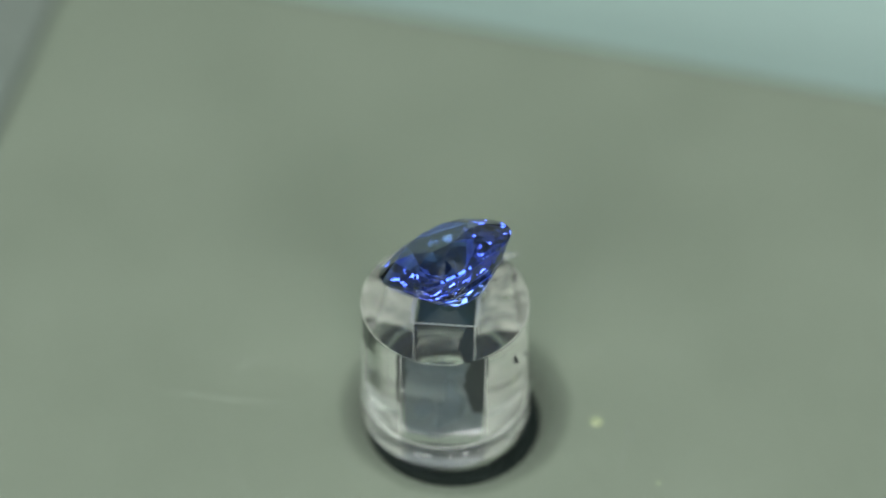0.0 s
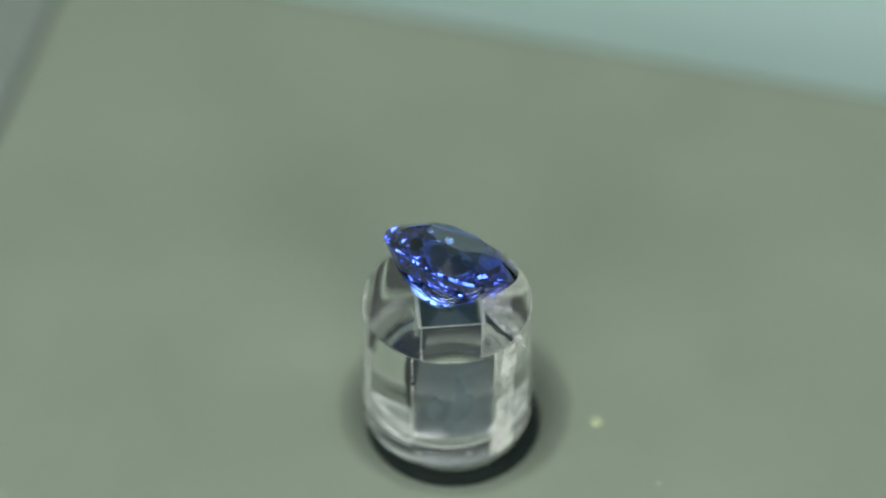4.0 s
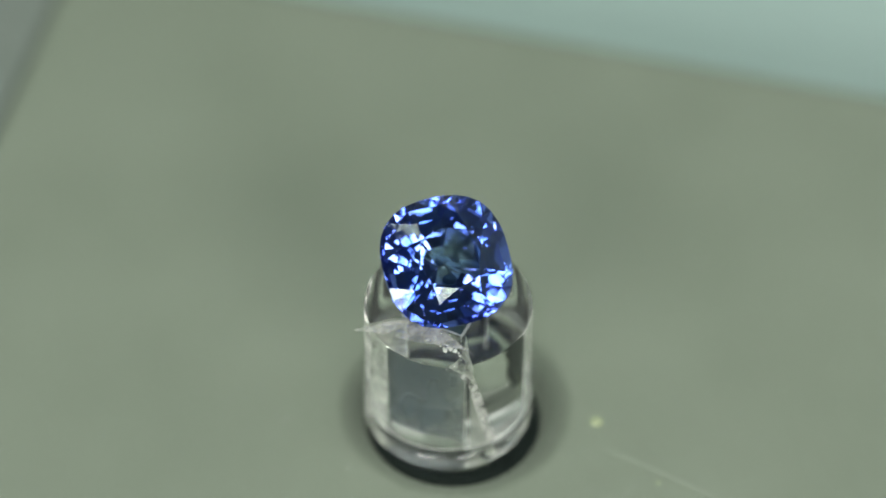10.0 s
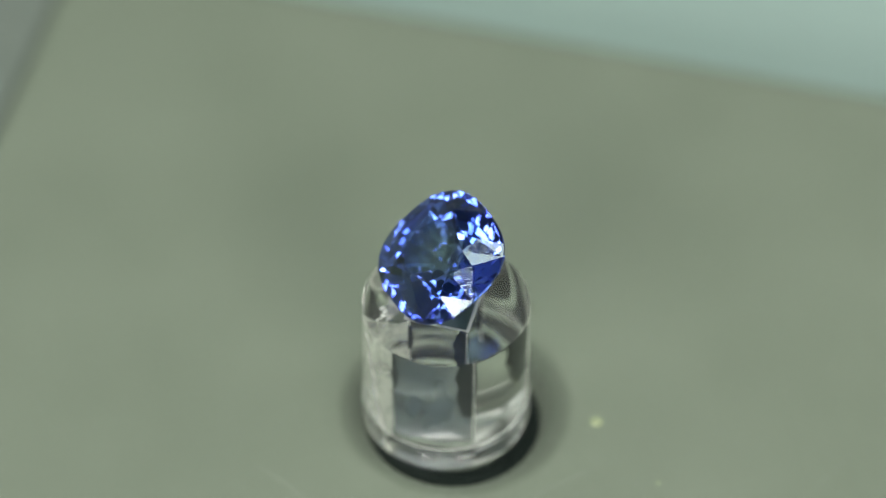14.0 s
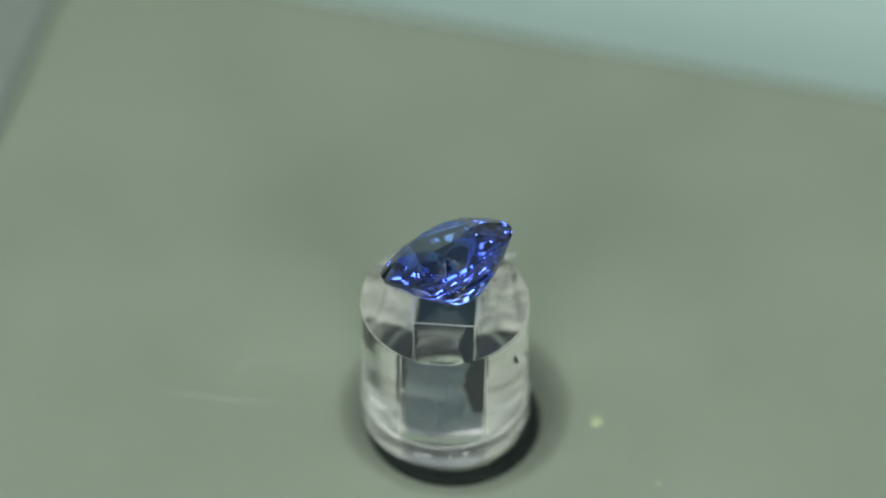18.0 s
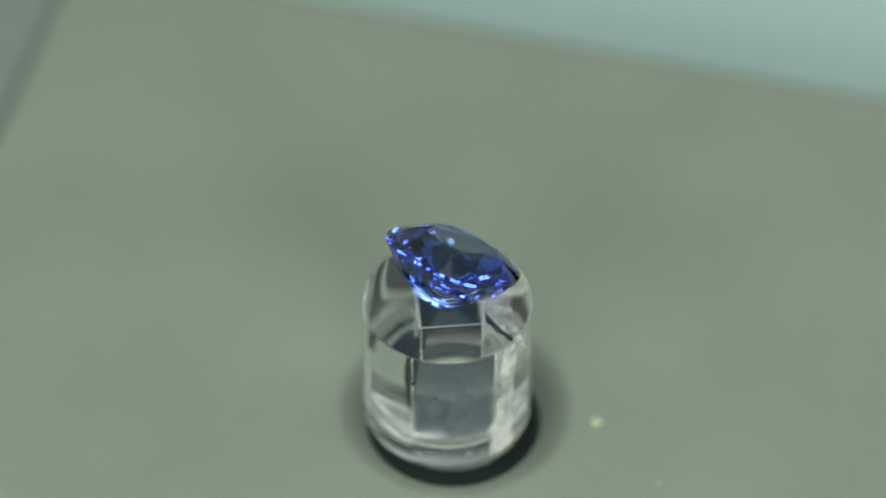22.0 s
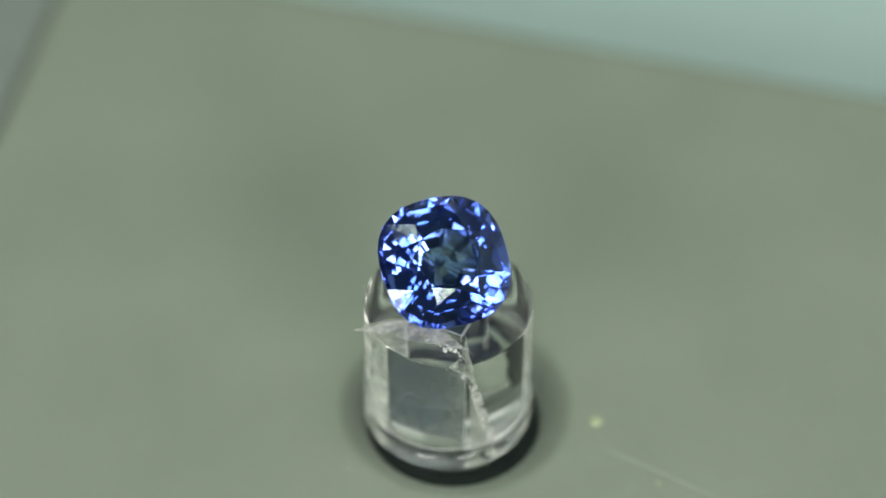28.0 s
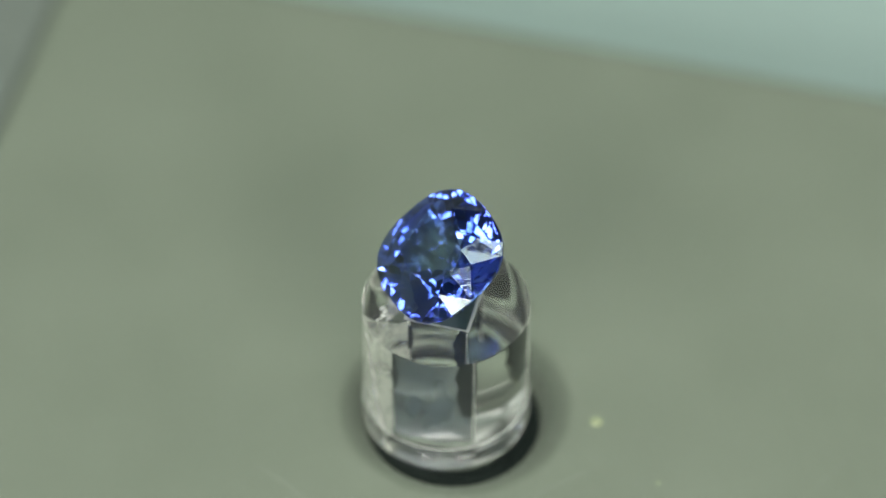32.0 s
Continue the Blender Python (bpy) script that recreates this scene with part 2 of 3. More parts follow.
for i in range(22):
    far, way = RNG.uniform(9, 33), RNG.uniform(0, 2 * math.pi)
    part("scratch", scratch_bm(far * math.cos(way), far * math.sin(way), way + math.pi / 2 + RNG.uniform(-0.5, 0.5), RNG.uniform(1.0, 5.5), RNG.uniform(-1.2, 1.2), RNG.uniform(0.08, 0.22)), SCRATCH, sheet)


def motes_bm(count, r0, r1, size0, size1, z, rng):
    """Small low lumps of dust, strewn over a ring."""
    verts, faces = [], []
    for _ in range(count):
        far, way = math.sqrt(rng.uniform(r0 * r0, r1 * r1)), rng.uniform(0, 2 * math.pi)
        x, y, s, turn, thin = far * math.cos(way), far * math.sin(way), rng.uniform(size0, size1), rng.uniform(0, 6.28), rng.uniform(0.4, 1.0)
        base = len(verts)
        for i in range(6):
            a = math.pi * i / 3
            u, v = s * math.cos(a) * rng.uniform(0.7, 1.2), s * thin * math.sin(a) * rng.uniform(0.7, 1.2)
            verts.append(((x + u * math.cos(turn) - v * math.sin(turn)) * MM, (y + u * math.sin(turn) + v * math.cos(turn)) * MM, z * MM))
        verts.append((x * MM, y * MM, (z + s * 0.5) * MM))
        faces += [(base + i, base + (i + 1) % 6, base + 6) for i in range(6)]
    me = bpy.data.meshes.new("motes")
    me.from_pydata(verts, [], faces)
    bm = bmesh.new()
    bm.from_mesh(me)
    return bm


tagged(part("dust_motes", motes_bm(90, 7, 42, 0.05, 0.13, 0.004, RNG), FLUFF, sheet), "pale dust motes", kind="stuff")
tagged(part("dust_motes", motes_bm(160, 6, 42, 0.02, 0.05, 0.004, RNG), FLUFF, sheet), "fine pale dust", kind="stuff")


def crumb(x, y, s, mat, label, flat=0.6):
    bm = bmesh.new()
    bmesh.ops.create_icosphere(bm, subdivisions=2, radius=s * MM)
    for v in bm.verts:
        v.co *= 1 + 0.25 * noise.noise(v.co * 2500 / s)
        v.co.z = max(v.co.z * flat, -0.3 * s * MM * flat)
    ob = tagged(part("crumb", bm, mat), label, "crumb")
    ob.location = (x * MM, y * MM, (-GAP * 1000 + 0.3 * s * flat) * MM)


crumb(9.06, -0.68, 0.34, DUST, "cream crumb of dirt under the clear sheet", 0.5)
crumb(12.68, -5.45, 0.11, DUST, "small cream crumb under the clear sheet", 0.5)
crumb(-6.53, 21.5, 0.42, GREYR, "dark speck of dirt under the clear sheet", 0.25)


# ---- acrylic gem stand ----
R, H, SQ = 5.0 * MM, 9.4 * MM, 1.77 * MM


def stand_bm(n=128):
    bm = bmesh.new()
    outer = [(4.95, 0.0), (5.03, 0.04), (5.05, 0.14), (5.05, 0.26), (5.03, 0.90), (5.0, 0.98), (4.88, 1.08), (4.88, 1.16), (4.97, 1.22), (5.0, 1.32), (5.0, 1.42), (5.0, 9.26), (5.0, 9.33), (4.98, 9.38), (4.94, 9.4)]
    rings = []
    for r, z in outer:
        rings.append([bm.verts.new((r * MM * math.cos(2 * math.pi * i / n), r * MM * math.sin(2 * math.pi * i / n), z * MM)) for i in range(n)])

    def square(z, s):
        out = []
        for i in range(n):
            w = 2 * math.pi * i / n
            c, d = math.cos(w + math.pi / 4), math.sin(w + math.pi / 4)
            k = s / max(abs(c), abs(d))
            w += radians(-1.75)
            out.append(bm.verts.new((math.cos(w) * k - 0.13 * MM, math.sin(w) * k, z * MM)))
        return out
    rings += [square(9.4, SQ + 0.225 * MM), square(9.4, SQ + 0.14 * MM), square(9.24, SQ), square(0.12, SQ)]
    bm.faces.new(list(reversed(rings[0]))).material_index = 1
    bm.faces.new(rings[-1]).material_index = 1
    for j in range(len(rings) - 1):
        a, b = rings[j], rings[j + 1]
        for i in range(n):
            f = bm.faces.new((a[i], a[(i + 1) % n], b[(i + 1) % n], b[i]))
            f.smooth, f.material_index = j < 14, 2 if j in (15, 16) else 3 if j in (12, 13) else 4 if j == 14 else 0
    bm.normal_update()
    for e in bm.edges:
        if len(e.link_faces) == 2 and e.calc_face_angle(0) > radians(30):
            e.smooth = False
    return bm


stand = tagged(new("gem_stand"), "clear acrylic cylinder stand with square hole", "stand")
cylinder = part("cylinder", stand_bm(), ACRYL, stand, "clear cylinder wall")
cylinder.visible_shadow = False  # casts no shadow, so the lamps reach the cracks and board directly
for m in (SANDED, PALE_EDGE, RIM, SCUFF):
    cylinder.data.materials.append(m)
# thin whitish line laid on the wall above the foot
part("pale_line", lathe_bm([(5.005 * MM, 1.80 * MM), (5.025 * MM, 1.82 * MM), (5.025 * MM, 1.87 * MM), (5.005 * MM, 1.89 * MM)], 128, cap=False), EDGE, stand, "thin whitish line above the foot")
# whitish strips stand in for the bright refracted lines at the corners
for i in range(4):
    a = radians(90 * i - 1.75)
    corner = part("corner_glint", lathe_bm([(0.02 * MM, 0.3 * MM), (0.02 * MM, 9.25 * MM)], 8), EDGE, stand, "whitish strip standing in for the glint down the hole's corner")
    corner.location = (2.57 * MM * math.cos(a) - 0.13 * MM, 2.57 * MM * math.sin(a), 0)


# frosted cracks through the wall, and a torn flake on the rim
def frosted(name, cover, scale, through=0.0, most=1.0):
    m, n, l, b = material(name)
    b.inputs["Base Color"].default_value = (0.82, 0.82, 0.77, 1)
    b.inputs["Roughness"].default_value = 0.35
    tr, mx, nz, rp, co = n.new("ShaderNodeBsdfTransparent"), n.new("ShaderNodeMixShader"), n.new("ShaderNodeTexNoise"), n.new("ShaderNodeValToRGB"), n.new("ShaderNodeTexCoord")
    nz.inputs["Scale"].default_value, nz.inputs["Detail"].default_value, nz.inputs["Roughness"].default_value = scale, 6, 0.65
    rp.color_ramp.elements[0].position, rp.color_ramp.elements[1].position = 0.62 - cover, 0.72 - cover * 0.5
    rp.color_ramp.elements[1].color = (most, most, most, 1)
    l.new(co.outputs["Object"], nz.inputs["Vector"])
    l.new(nz.outputs["Fac"], rp.inputs[0])
    l.new(rp.outputs[0], mx.inputs[0])
    l.new(tr.outputs[0], mx.inputs[1])
    if through:
        tl, ad = n.new("ShaderNodeBsdfTranslucent"), n.new("ShaderNodeMixShader")
        tl.inputs["Color"].default_value = (0.72, 0.76, 0.67, 1)
        b.inputs["Base Color"].default_value = (0.72, 0.76, 0.67, 1)
        ad.inputs[0].default_value = through
        l.new(b.outputs[0], ad.inputs[1])
        l.new(tl.outputs[0], ad.inputs[2])
        l.new(ad.outputs[0], mx.inputs[2])
    else:
        l.new(b.outputs[0], mx.inputs[2])
    l.new(mx.outputs[0], n["Material Output"].inputs["Surface"])
    bp = n.new("ShaderNodeBump")
    bp.inputs["Distance"].default_value = 0.0003
    l.new(nz.outputs["Fac"], bp.inputs["Height"])
    l.new(bp.outputs[0], b.inputs["Normal"])
    return m


CRACK = frosted("frosted_crack", 0.31, 500.0, most=0.75)
SPLIT = frosted("split_acrylic", 0.30, 420.0, 0.6, 0.8)
SEAM = frosted("rough_glue", 0.20, 1300.0, most=0.6)


def crack_bm(a_in, a_top, a_bottom, r_in, r_out, z0, z1, rough, seed, kick=0.0):
    """A wavy sheet from the hole's corner to the outside, twisting downwards."""
    bm = bmesh.new()
    rows = []
    for j in range(25):
        v = j / 24
        z = (z0 + (z1 - z0) * v) * MM
        a_out = a_bottom + (a_top - a_bottom) * v - kick * max(0.0, (v - 0.84) / 0.16) ** 1.4
        row = []
        for i in range(9):
            u = i / 8
            r = (r_in + (r_out - r_in) * u) * MM
            a = radians(a_in + (a_out - a_in) * u ** 1.5 + rough * noise.noise((u * 3, v * 7, seed)))
            row.append(bm.verts.new((r * math.cos(a), r * math.sin(a), z)))
        rows.append(row)
    for p, q in zip(rows, rows[1:]):
        for i in range(8):
            bm.faces.new((p[i], p[i + 1], q[i + 1], q[i])).smooth = True
    return bm


part("crack", crack_bm(180, 177, 163, 2.65, 4.96, 0.25, 9.3, 3.0, 1), SPLIT, stand, "white frosted crack down the wall")
part("crack", crack_bm(270, 260, 283, 2.65, 4.96, 0.25, 9.3, 2.0, 2, 12.0), SPLIT, stand, "white frosted crack down the wall")


def seam_bm(a_top, a_bottom, half, z0, z1, seed, kick=0.0):
    """A rough glue seam on the outside along a crack."""
    bm = bmesh.new()
    rows = []
    for j in range(33):
        v = j / 32
        a = a_bottom + (a_top - a_bottom) * v - kick * max(0.0, (v - 0.84) / 0.16) ** 1.4
        w = half * (1.2 - 0.45 * v + 0.3 * noise.noise((v * 4, seed, 0)))
        row = []
        for i in range(7):
            u = i / 3 - 1
            ang = radians(a + u * w)
            r = (5.015 + 0.035 * (1 - u * u) + 0.012 * noise.noise((u * 4, v * 22, seed))) * MM
            row.append(bm.verts.new((r * math.cos(ang), r * math.sin(ang), (z0 + (z1 - z0) * v) * MM)))
        rows.append(row)
    for p, q in zip(rows, rows[1:]):
        for i in range(6):
            bm.faces.new((p[i], p[i + 1], q[i + 1], q[i])).smooth = True
    return bm


part("glue_seam", seam_bm(176, 168, 8.0, 0.3, 9.2, 3), CRACK, stand, "whitish rough glue seam")
part("glue_seam", seam_bm(260, 283, 3.6, 0.3, 9.2, 4, 12.0), SEAM, stand, "whitish rough glue seam")


def flake_bm():
    """A torn strip lying on the rim from one crack to the other, its tip in the air."""
    bm, rng = bmesh.new(), random.Random(8)
    lo, hi = [], []
    for i in range(25):
        u = i / 24
        x, y = -5.9 + 5.7 * u + 0.55 * math.sin(math.pi * u), 0.1 - 4.4 * u + 0.6 * math.sin(math.pi * u)
        wide = 0.06 + 1.5 * max(0.0, math.sin(math.pi * min(1, u * 1.05))) ** 1.2 + rng.uniform(-0.08, 0.08)
        nx, ny = -0.64, -0.77
        lift = 0.05 - 0.1 * max(0, 0.2 - u) / 0.2
        for side, k in ((lo, -0.5), (hi, 0.5)):
            px, py = x + nx * wide * k, y + ny * wide * k
            if u > 0.16 and math.hypot(px, py) > 4.9:
                s = 4.9 / math.hypot(px, py)
                px, py = px * s, py * s
            side.append((px * MM, py * MM, (9.4 + lift + rng.uniform(-0.02, 0.02)) * MM))
    for i in range(24):
        for dz in (0, 0.04 * MM):
            bm.faces.new([bm.verts.new((p[0], p[1], p[2] + dz)) for p in (lo[i], lo[i + 1], hi[i + 1], hi[i])])
    bmesh.ops.remove_doubles(bm, verts=list(bm.verts), dist=1e-6)
    return bm


# dark smears down the hole's corner, and flecks in the wall
def smear_bm(z0, z1, along, wide, seed):
    bm = bmesh.new()
    rows = []
    for j in range(15):
        v = j / 14
        w = wide * (0.35 + 0.65 * math.sin(math.pi * (0.15 + 0.8 * v))) * (1 + 0.35 * noise.noise((v * 6, seed, 1)))
        rows.append([bm.verts.new(((along + k * w) * MM, 0.02 * MM, (z0 + (z1 - z0) * v) * MM)) for k in (0.0, 0.5, 1.0)])
    for p, q in zip(rows, rows[1:]):
        for i in range(2):
            bm.faces.new((p[i], p[i + 1], q[i + 1], q[i]))
    return bm


def film_bm(z0, z1, seed):
    """A thin dark layer over one wall of the hole, with an uneven lower edge."""
    bm = bmesh.new()
    rows = []
    for j in range(9):
        v = j / 8
        row = []
        for i in range(13):
            x = -1.62 + 3.24 * i / 12
            low = z0 + 0.35 * noise.noise((x * 1.3, seed, 2)) + 0.1 * noise.noise((x * 5, seed, 5))
            row.append(bm.verts.new((x * MM, 1.74 * MM, (low + (z1 - low) * v) * MM)))
        rows.append(row)
    for p, q in zip(rows, rows[1:]):
        for i in range(12):
            bm.faces.new((p[i], p[i + 1], q[i + 1], q[i]))
    return bm




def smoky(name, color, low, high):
    """A thin see-through film, denser in upright streaks and clouds."""
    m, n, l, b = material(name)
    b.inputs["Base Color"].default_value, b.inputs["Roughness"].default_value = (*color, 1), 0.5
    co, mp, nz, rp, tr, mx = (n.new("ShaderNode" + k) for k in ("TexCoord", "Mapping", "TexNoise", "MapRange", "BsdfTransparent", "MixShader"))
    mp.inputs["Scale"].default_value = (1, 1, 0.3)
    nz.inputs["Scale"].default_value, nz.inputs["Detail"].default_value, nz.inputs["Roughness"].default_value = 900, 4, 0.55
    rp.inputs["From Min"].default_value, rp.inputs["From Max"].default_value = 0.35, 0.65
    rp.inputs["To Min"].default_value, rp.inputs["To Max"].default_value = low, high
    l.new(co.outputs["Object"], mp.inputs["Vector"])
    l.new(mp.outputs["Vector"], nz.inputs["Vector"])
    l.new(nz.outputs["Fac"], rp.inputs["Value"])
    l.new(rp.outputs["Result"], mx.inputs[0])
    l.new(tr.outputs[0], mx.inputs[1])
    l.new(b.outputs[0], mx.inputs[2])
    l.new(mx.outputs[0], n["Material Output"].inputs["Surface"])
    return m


# dark see-through layer that tones down the hole's walls
FILM = smoky("hole_tint", (0.024, 0.040, 0.054), 0.54, 0.84)
# thin grey-green band laid on the wall above the foot
part("dark_line", lathe_bm([(5.006 * MM, 1.14 * MM), (5.012 * MM, 1.22 * MM), (5.012 * MM, 1.66 * MM), (5.006 * MM, 1.74 * MM)], 128, cap=False), smoky("grey_band", (0.035, 0.046, 0.043), 0.30, 0.55), stand, "grey-green line round the foot")
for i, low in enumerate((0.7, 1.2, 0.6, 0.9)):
    ob = part("hole_tint", film_bm(low, 7.4, 3.0 * i), FILM, stand, "dark blue-grey see-through layer on the hole's wall")
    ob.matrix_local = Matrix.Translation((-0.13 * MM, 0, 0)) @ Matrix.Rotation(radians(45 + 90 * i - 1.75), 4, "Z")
for corner, side, z0, z1, wide in ((90, 1, 3.0, 9.1, 0.85), (90, -1, 5.8, 9.2, 0.35), (0, 1, 3.0, 9.2, 0.75), (270, -1, 4.6, 8.0, 0.4), (0, -1, 4.8, 8.6, 0.3)):
    ob = part("smear", smear_bm(z0, z1, 0.05, wide * side, corner + side), SMEAR, stand, "dark smear on the hole's wall")
    c = radians(corner - 1.75)
    ob.matrix_local = Matrix.Translation((2.56 * MM * math.cos(c) - 0.13 * MM, 2.56 * MM * math.sin(c), 0)) @ Matrix.Rotation(c - math.pi / 2 - side * math.pi / 4, 4, "Z")
for ang, z, s in ((103, 7.6, 0.12), (104, 7.2, 0.16), (107, 6.9, 0.09), (117, 6.6, 0.08), (120, 6.4, 0.11), (124, 6.0, 0.08), (40, 5.5, 0.06)):
    bm = bmesh.new()
    bmesh.ops.create_icosphere(bm, subdivisions=1, radius=s * MM)
    for v in bm.verts:
        v.co *= 1 + 0.5 * noise.noise(v.co * 9000)
    ob = part("fleck", bm, SMEAR, stand, "dark fleck in the acrylic")
    ob.location = (5.02 * MM * math.cos(radians(ang)), 5.02 * MM * math.sin(radians(ang)), z * MM)

part("torn_flake", flake_bm(), frosted("torn_film", 0.24, 800.0, most=0.5), stand, "torn whitish flake along the rim")


# whitish chips added for the torn rim's sparkle, where the two cracks meet the hole's edge
CHIP_RNG = random.Random(21)
for i in range(14):
    bm = bmesh.new()
    bmesh.ops.create_icosphere(bm, subdivisions=1, radius=CHIP_RNG.uniform(0.05, 0.15) * MM)
    for v in bm.verts:
        v.co.x *= 1.5
        v.co *= 1 + 0.7 * noise.noise(v.co * 7000 + Vector((i, 0, 0)))
        v.co.z *= 0.6
    glint_chip = part("glint_chip", bm, EDGE, stand, "whitish chip standing in for a glint on the torn rim")
    along = CHIP_RNG.random()
    glint_chip.matrix_local = pose((-2.3 + 1.5 * along + CHIP_RNG.uniform(-0.25, 0.25)) * MM, (-2.1 - 2.0 * along + CHIP_RNG.uniform(-0.25, 0.25)) * MM, 9.45 * MM, 0, 0, CHIP_RNG.uniform(0, 180))


# ---- dark putty in the hole, on which the gem is stuck ----
def putty_bm(n=64):
    bm = bmesh.new()
    rings = []
    for z, sq, r in ((8.25, 1, 1.70), (8.6, 1, 1.70), (8.75, 1, 1.62), (8.95, 0.5, 1.35), (9.4, 0, 0.72), (9.9, 0, 0.5), (10.28, 0, 0.42)):
        row = []
        for i in range(n):
            w = 2 * math.pi * i / n
            c, d = math.cos(w + math.pi / 4), math.sin(w + math.pi / 4)
            k = r * (sq / max(abs(c), abs(d)) + 1 - sq)
            w += radians(-1.75)
            shift = -0.13 if sq else -0.1
            row.append(bm.verts.new(((math.cos(w) * k + shift) * MM, (math.sin(w) * k + (0 if sq else 0.55 * (z - 9))) * MM, (z + (0 if sq == 1 else 0.05 * noise.noise((c * 2, d * 2, z)))) * MM)))
        rings.append(row)
    for a, b in zip(rings, rings[1:]):
        for i in range(n):
            bm.faces.new((a[i], a[(i + 1) % n], b[(i + 1) % n], b[i])).smooth = True
    bm.faces.new(list(reversed(rings[0])))
    bm.faces.new(rings[-1])
    bm.normal_update()
    for e in bm.edges:
        if len(e.link_faces) == 2 and e.calc_face_angle(0) > radians(35):
            e.smooth = False
    return bm


PUTTY = speckled("dark_putty", (0.010, 0.026, 0.029), (0.026, 0.054, 0.060), 0.65, 700.0, 0.2)
putty = tagged(part("mounting_putty", putty_bm(), PUTTY), "dark teal putty plug holding the blue gem", "putty")


# ---- the blue gem ----
GA, GB = 3.83 * MM, 3.85 * MM


def outline(ang, s):
    """A cushion outline: between an ellipse and a rectangle."""
    c, d, p = math.cos(ang), math.sin(ang), 2.62
    k = (abs(c) ** p + abs(d) ** p) ** (-1 / p)
    return c * k * GA * s, d * k * GB * s


def gem_bm():
    """A cushion brilliant: table, stars, kites and girdle facets above, four tiers below."""
    bm = bmesh.new()

    def ring(count, off, s, z):
        return [bm.verts.new((*outline(2 * math.pi * (i + off) / count, s), z * MM)) for i in range(count)]

    def spots(pairs, z):
        return [bm.verts.new((x * MM, y * MM, z * MM)) for x, y in pairs]

    def steps(r, z):
        """Sixteen corners of a step: four long sides and twelve short ones."""
        pts = []
        for q in range(4):
            for w in (-21, 21, 35, 55):
                a = radians(90 * q + w)
                x, y = outline(a, r / 3.84)
                if w in (-21, 21):
                    flat = r * 0.985 * MM
                    x, y = (math.copysign(flat, x), y) if abs(x) > abs(y) else (x, math.copysign(flat, y))
                pts.append(bm.verts.new((x, y, z * MM)))
        return pts
    top = spots(((1.85, 0), (1.42, 1.42), (0, 1.85), (-1.42, 1.42), (-1.85, 0), (-1.42, -1.42), (0, -1.85), (1.42, -1.42)), 1.12)
    mid = spots(((2.46, 1.3), (1.3, 2.46), (-1.3, 2.46), (-2.46, 1.3), (-2.46, -1.3), (-1.3, -2.46), (1.3, -2.46), (2.46, -1.3)), 0.82)
    g_up, g_lo = ring(32, 0.0, 1.0, 0.08), ring(32, 0.0, 1.0, -0.10)
    tiers = [steps(r, z) for r, z in ((3.10, -1.15), (2.08, -2.14), (1.12, -2.93))]
    keel = [bm.verts.new((x * MM, 0, -3.46 * MM)) for x in (-0.22, 0.22)]
    bm.faces.new(top)
    for i in range(8):
        t0, t1, m = top[i], top[(i + 1) % 8], mid[i]
        bm.faces.new((t0, m, t1))
        bm.faces.new((t0, mid[i - 1], g_up[4 * i], m))
        for k in range(4):
            bm.faces.new((m, g_up[4 * i + k], g_up[(4 * i + k + 1) % 32]))
    for i in range(32):
        bm.faces.new((g_up[i], g_lo[i], g_lo[(i + 1) % 32], g_up[(i + 1) % 32]))
    # long steps along the four sides, short ones round the corners
    rim = (30, 2, 3, 5, 6, 10, 11, 13, 14, 18, 19, 21, 22, 26, 27, 29)
    first = [g_lo[k] for k in rim]
    for i in range(16):
        a, b = first[i], first[(i + 1) % 16]
        between = []
        k = (rim[i] + 1) % 32
        while k != rim[(i + 1) % 16]:
            between.append(g_lo[k])
            k = (k + 1) % 32
        edge = [a] + between + [b]
        p, q = tiers[0][i], tiers[0][(i + 1) % 16]
        middle = len(edge) // 2
        for e in range(len(edge) - 1):
            bm.faces.new((edge[e], edge[e + 1], q if e >= middle else p))
        bm.faces.new((edge[middle], q, p))
    for up, down in zip(tiers, tiers[1:]):
        for i in range(16):
            bm.faces.new((up[i], up[(i + 1) % 16], down[(i + 1) % 16], down[i]))
    last = tiers[-1]
    for i in range(16):
        x0, x1 = last[i].co.x, last[(i + 1) % 16].co.x
        if x0 * x1 < 0:
            bm.faces.new((last[i], last[(i + 1) % 16], keel[int(x1 > 0)], keel[int(x0 > 0)]))
        else:
            bm.faces.new((last[i], last[(i + 1) % 16], keel[int(x0 + x1 > 0)]))
    bmesh.ops.recalc_face_normals(bm, faces=list(bm.faces))
    return bm


def facets(bm, keep):
    """The faces of a cut gem for which keep(face) holds, as a bmesh of their own."""
    out = bmesh.new()
    for f in bm.faces:
        if keep(f):
            out.faces.new([out.verts.new(v.co) for v in f.verts])
    return out


def on_table(f):
    return max(v.co.z for v in f.verts) > 1.1 * MM


gem = tagged(new("gemstone"), "faceted cushion-cut blue sapphire tilted on a clear stand", "gemstone")
cut_gem = gem_bm()
part("table_facet", facets(cut_gem, lambda f: f.normal.z > 0.98), SAPPH, gem, "flat polished table facet")
crown = part("crown", facets(cut_gem, lambda f: 0.1 < f.normal.z <= 0.98 and not on_table(f)), SAPPH, gem, "sloping crown facets")
for f in cut_gem.faces:
    if 0.1 < f.normal.z <= 0.98 and on_table(f):
        part("kite_facet" if len(f.verts) == 4 else "star_facet", facets(cut_gem, lambda g: g is f), SAPPH, crown)
part("girdle", facets(cut_gem, lambda f: -0.1 <= f.normal.z <= 0.1), SAPPH, gem, "narrow girdle band")
part("pavilion", facets(cut_gem, lambda f: f.normal.z < -0.1), SAPPH, gem, "tapering pavilion facets")
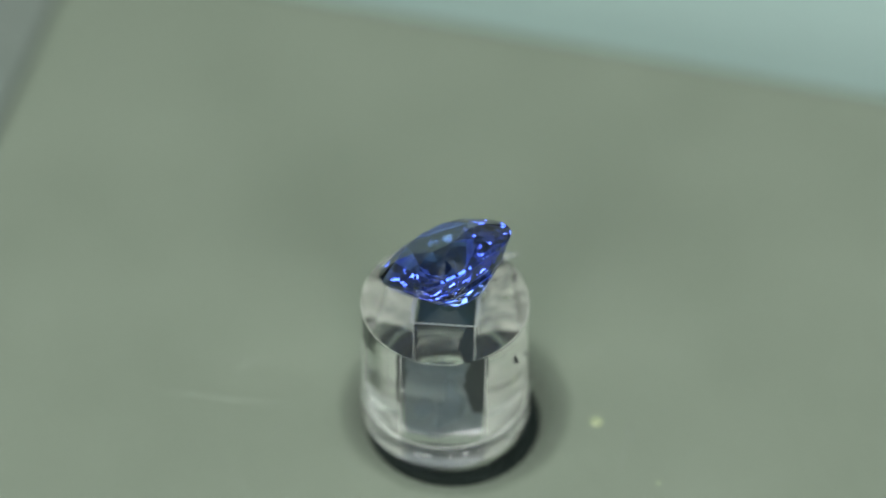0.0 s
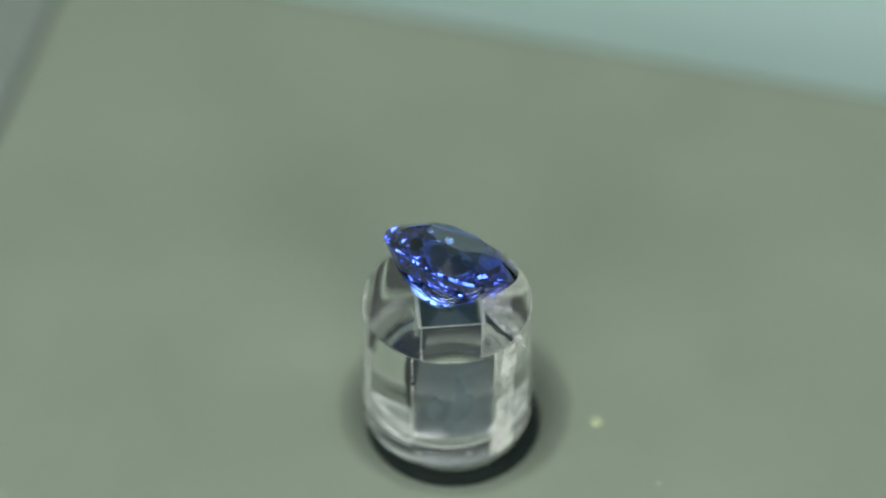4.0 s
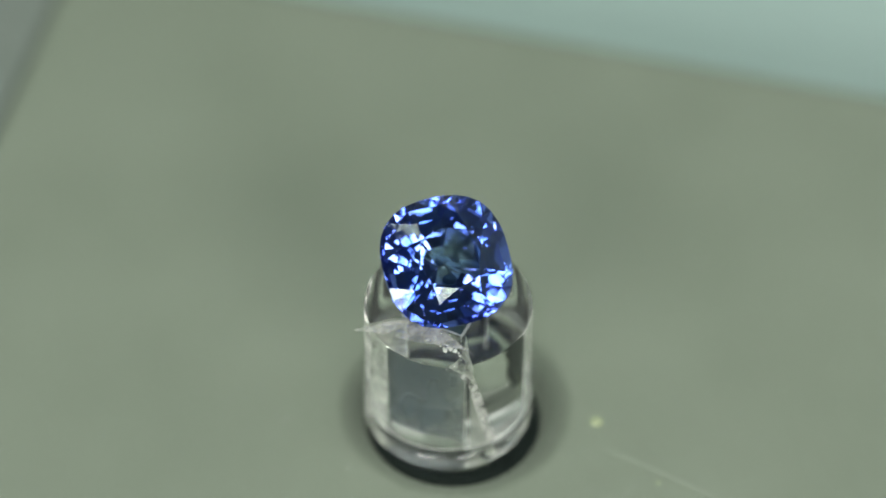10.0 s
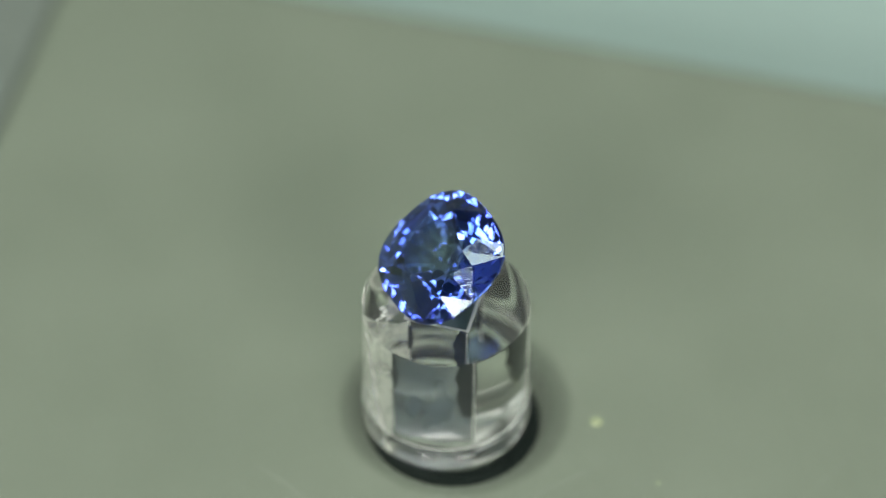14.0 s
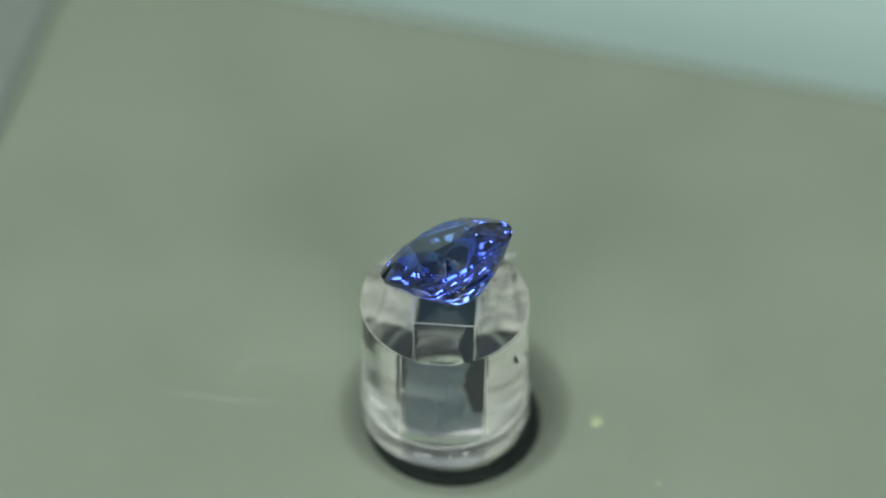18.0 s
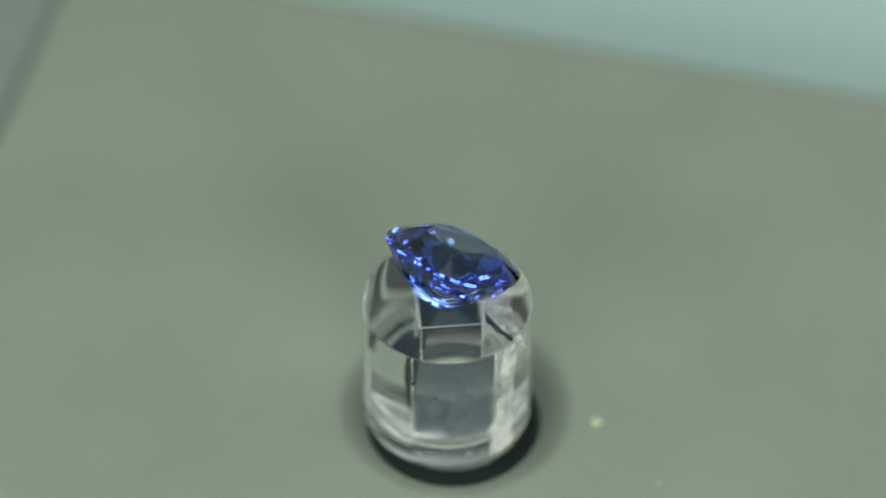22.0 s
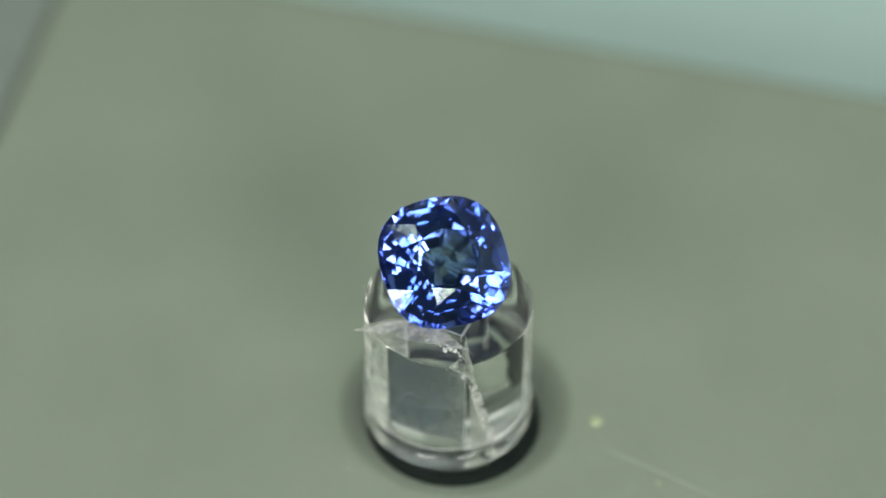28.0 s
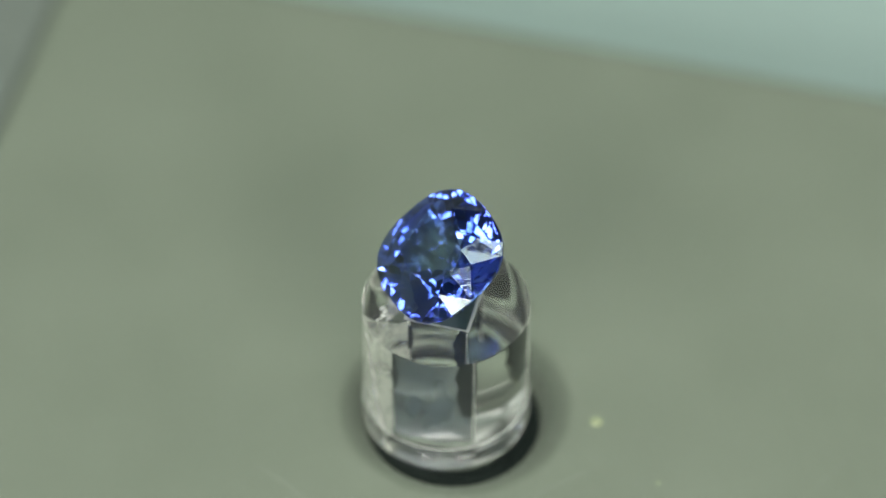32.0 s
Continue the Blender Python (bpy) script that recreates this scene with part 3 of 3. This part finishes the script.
cut_gem.free()


# ---- turning ----
SPEED = -20.0
GEM_SEAT = pose(-0.145 * MM, -0.295 * MM, 13.3 * MM) @ pose(0, 0, 0, 33.1, 0, 0) @ pose(0, 0, 0, 0, 2.56, 0)


def motions():
    turns = [(t, pose(0, 0, 0, 0, 0, SPEED * (t - 11.1))) for t in range(33)]
    walk(sheet, turns)
    walk(putty, [(t, m @ pose(0.05 * MM, -0.1 * MM, 0.03 * MM)) for t, m in turns])
    walk(stand, [(t, m @ pose(0.05 * MM, -0.1 * MM, 0.03 * MM)) for t, m in turns])
    # the gem creeps a little on its seat as the table turns
    walk(gem, [(t, m @ pose(0, 0, 0, 0, 0, -3.5) @ pose(-0.0069 * MM * (t - 11.1), -0.001 * MM * (t - 11.1), 0) @ GEM_SEAT) for t, m in turns])


motions()
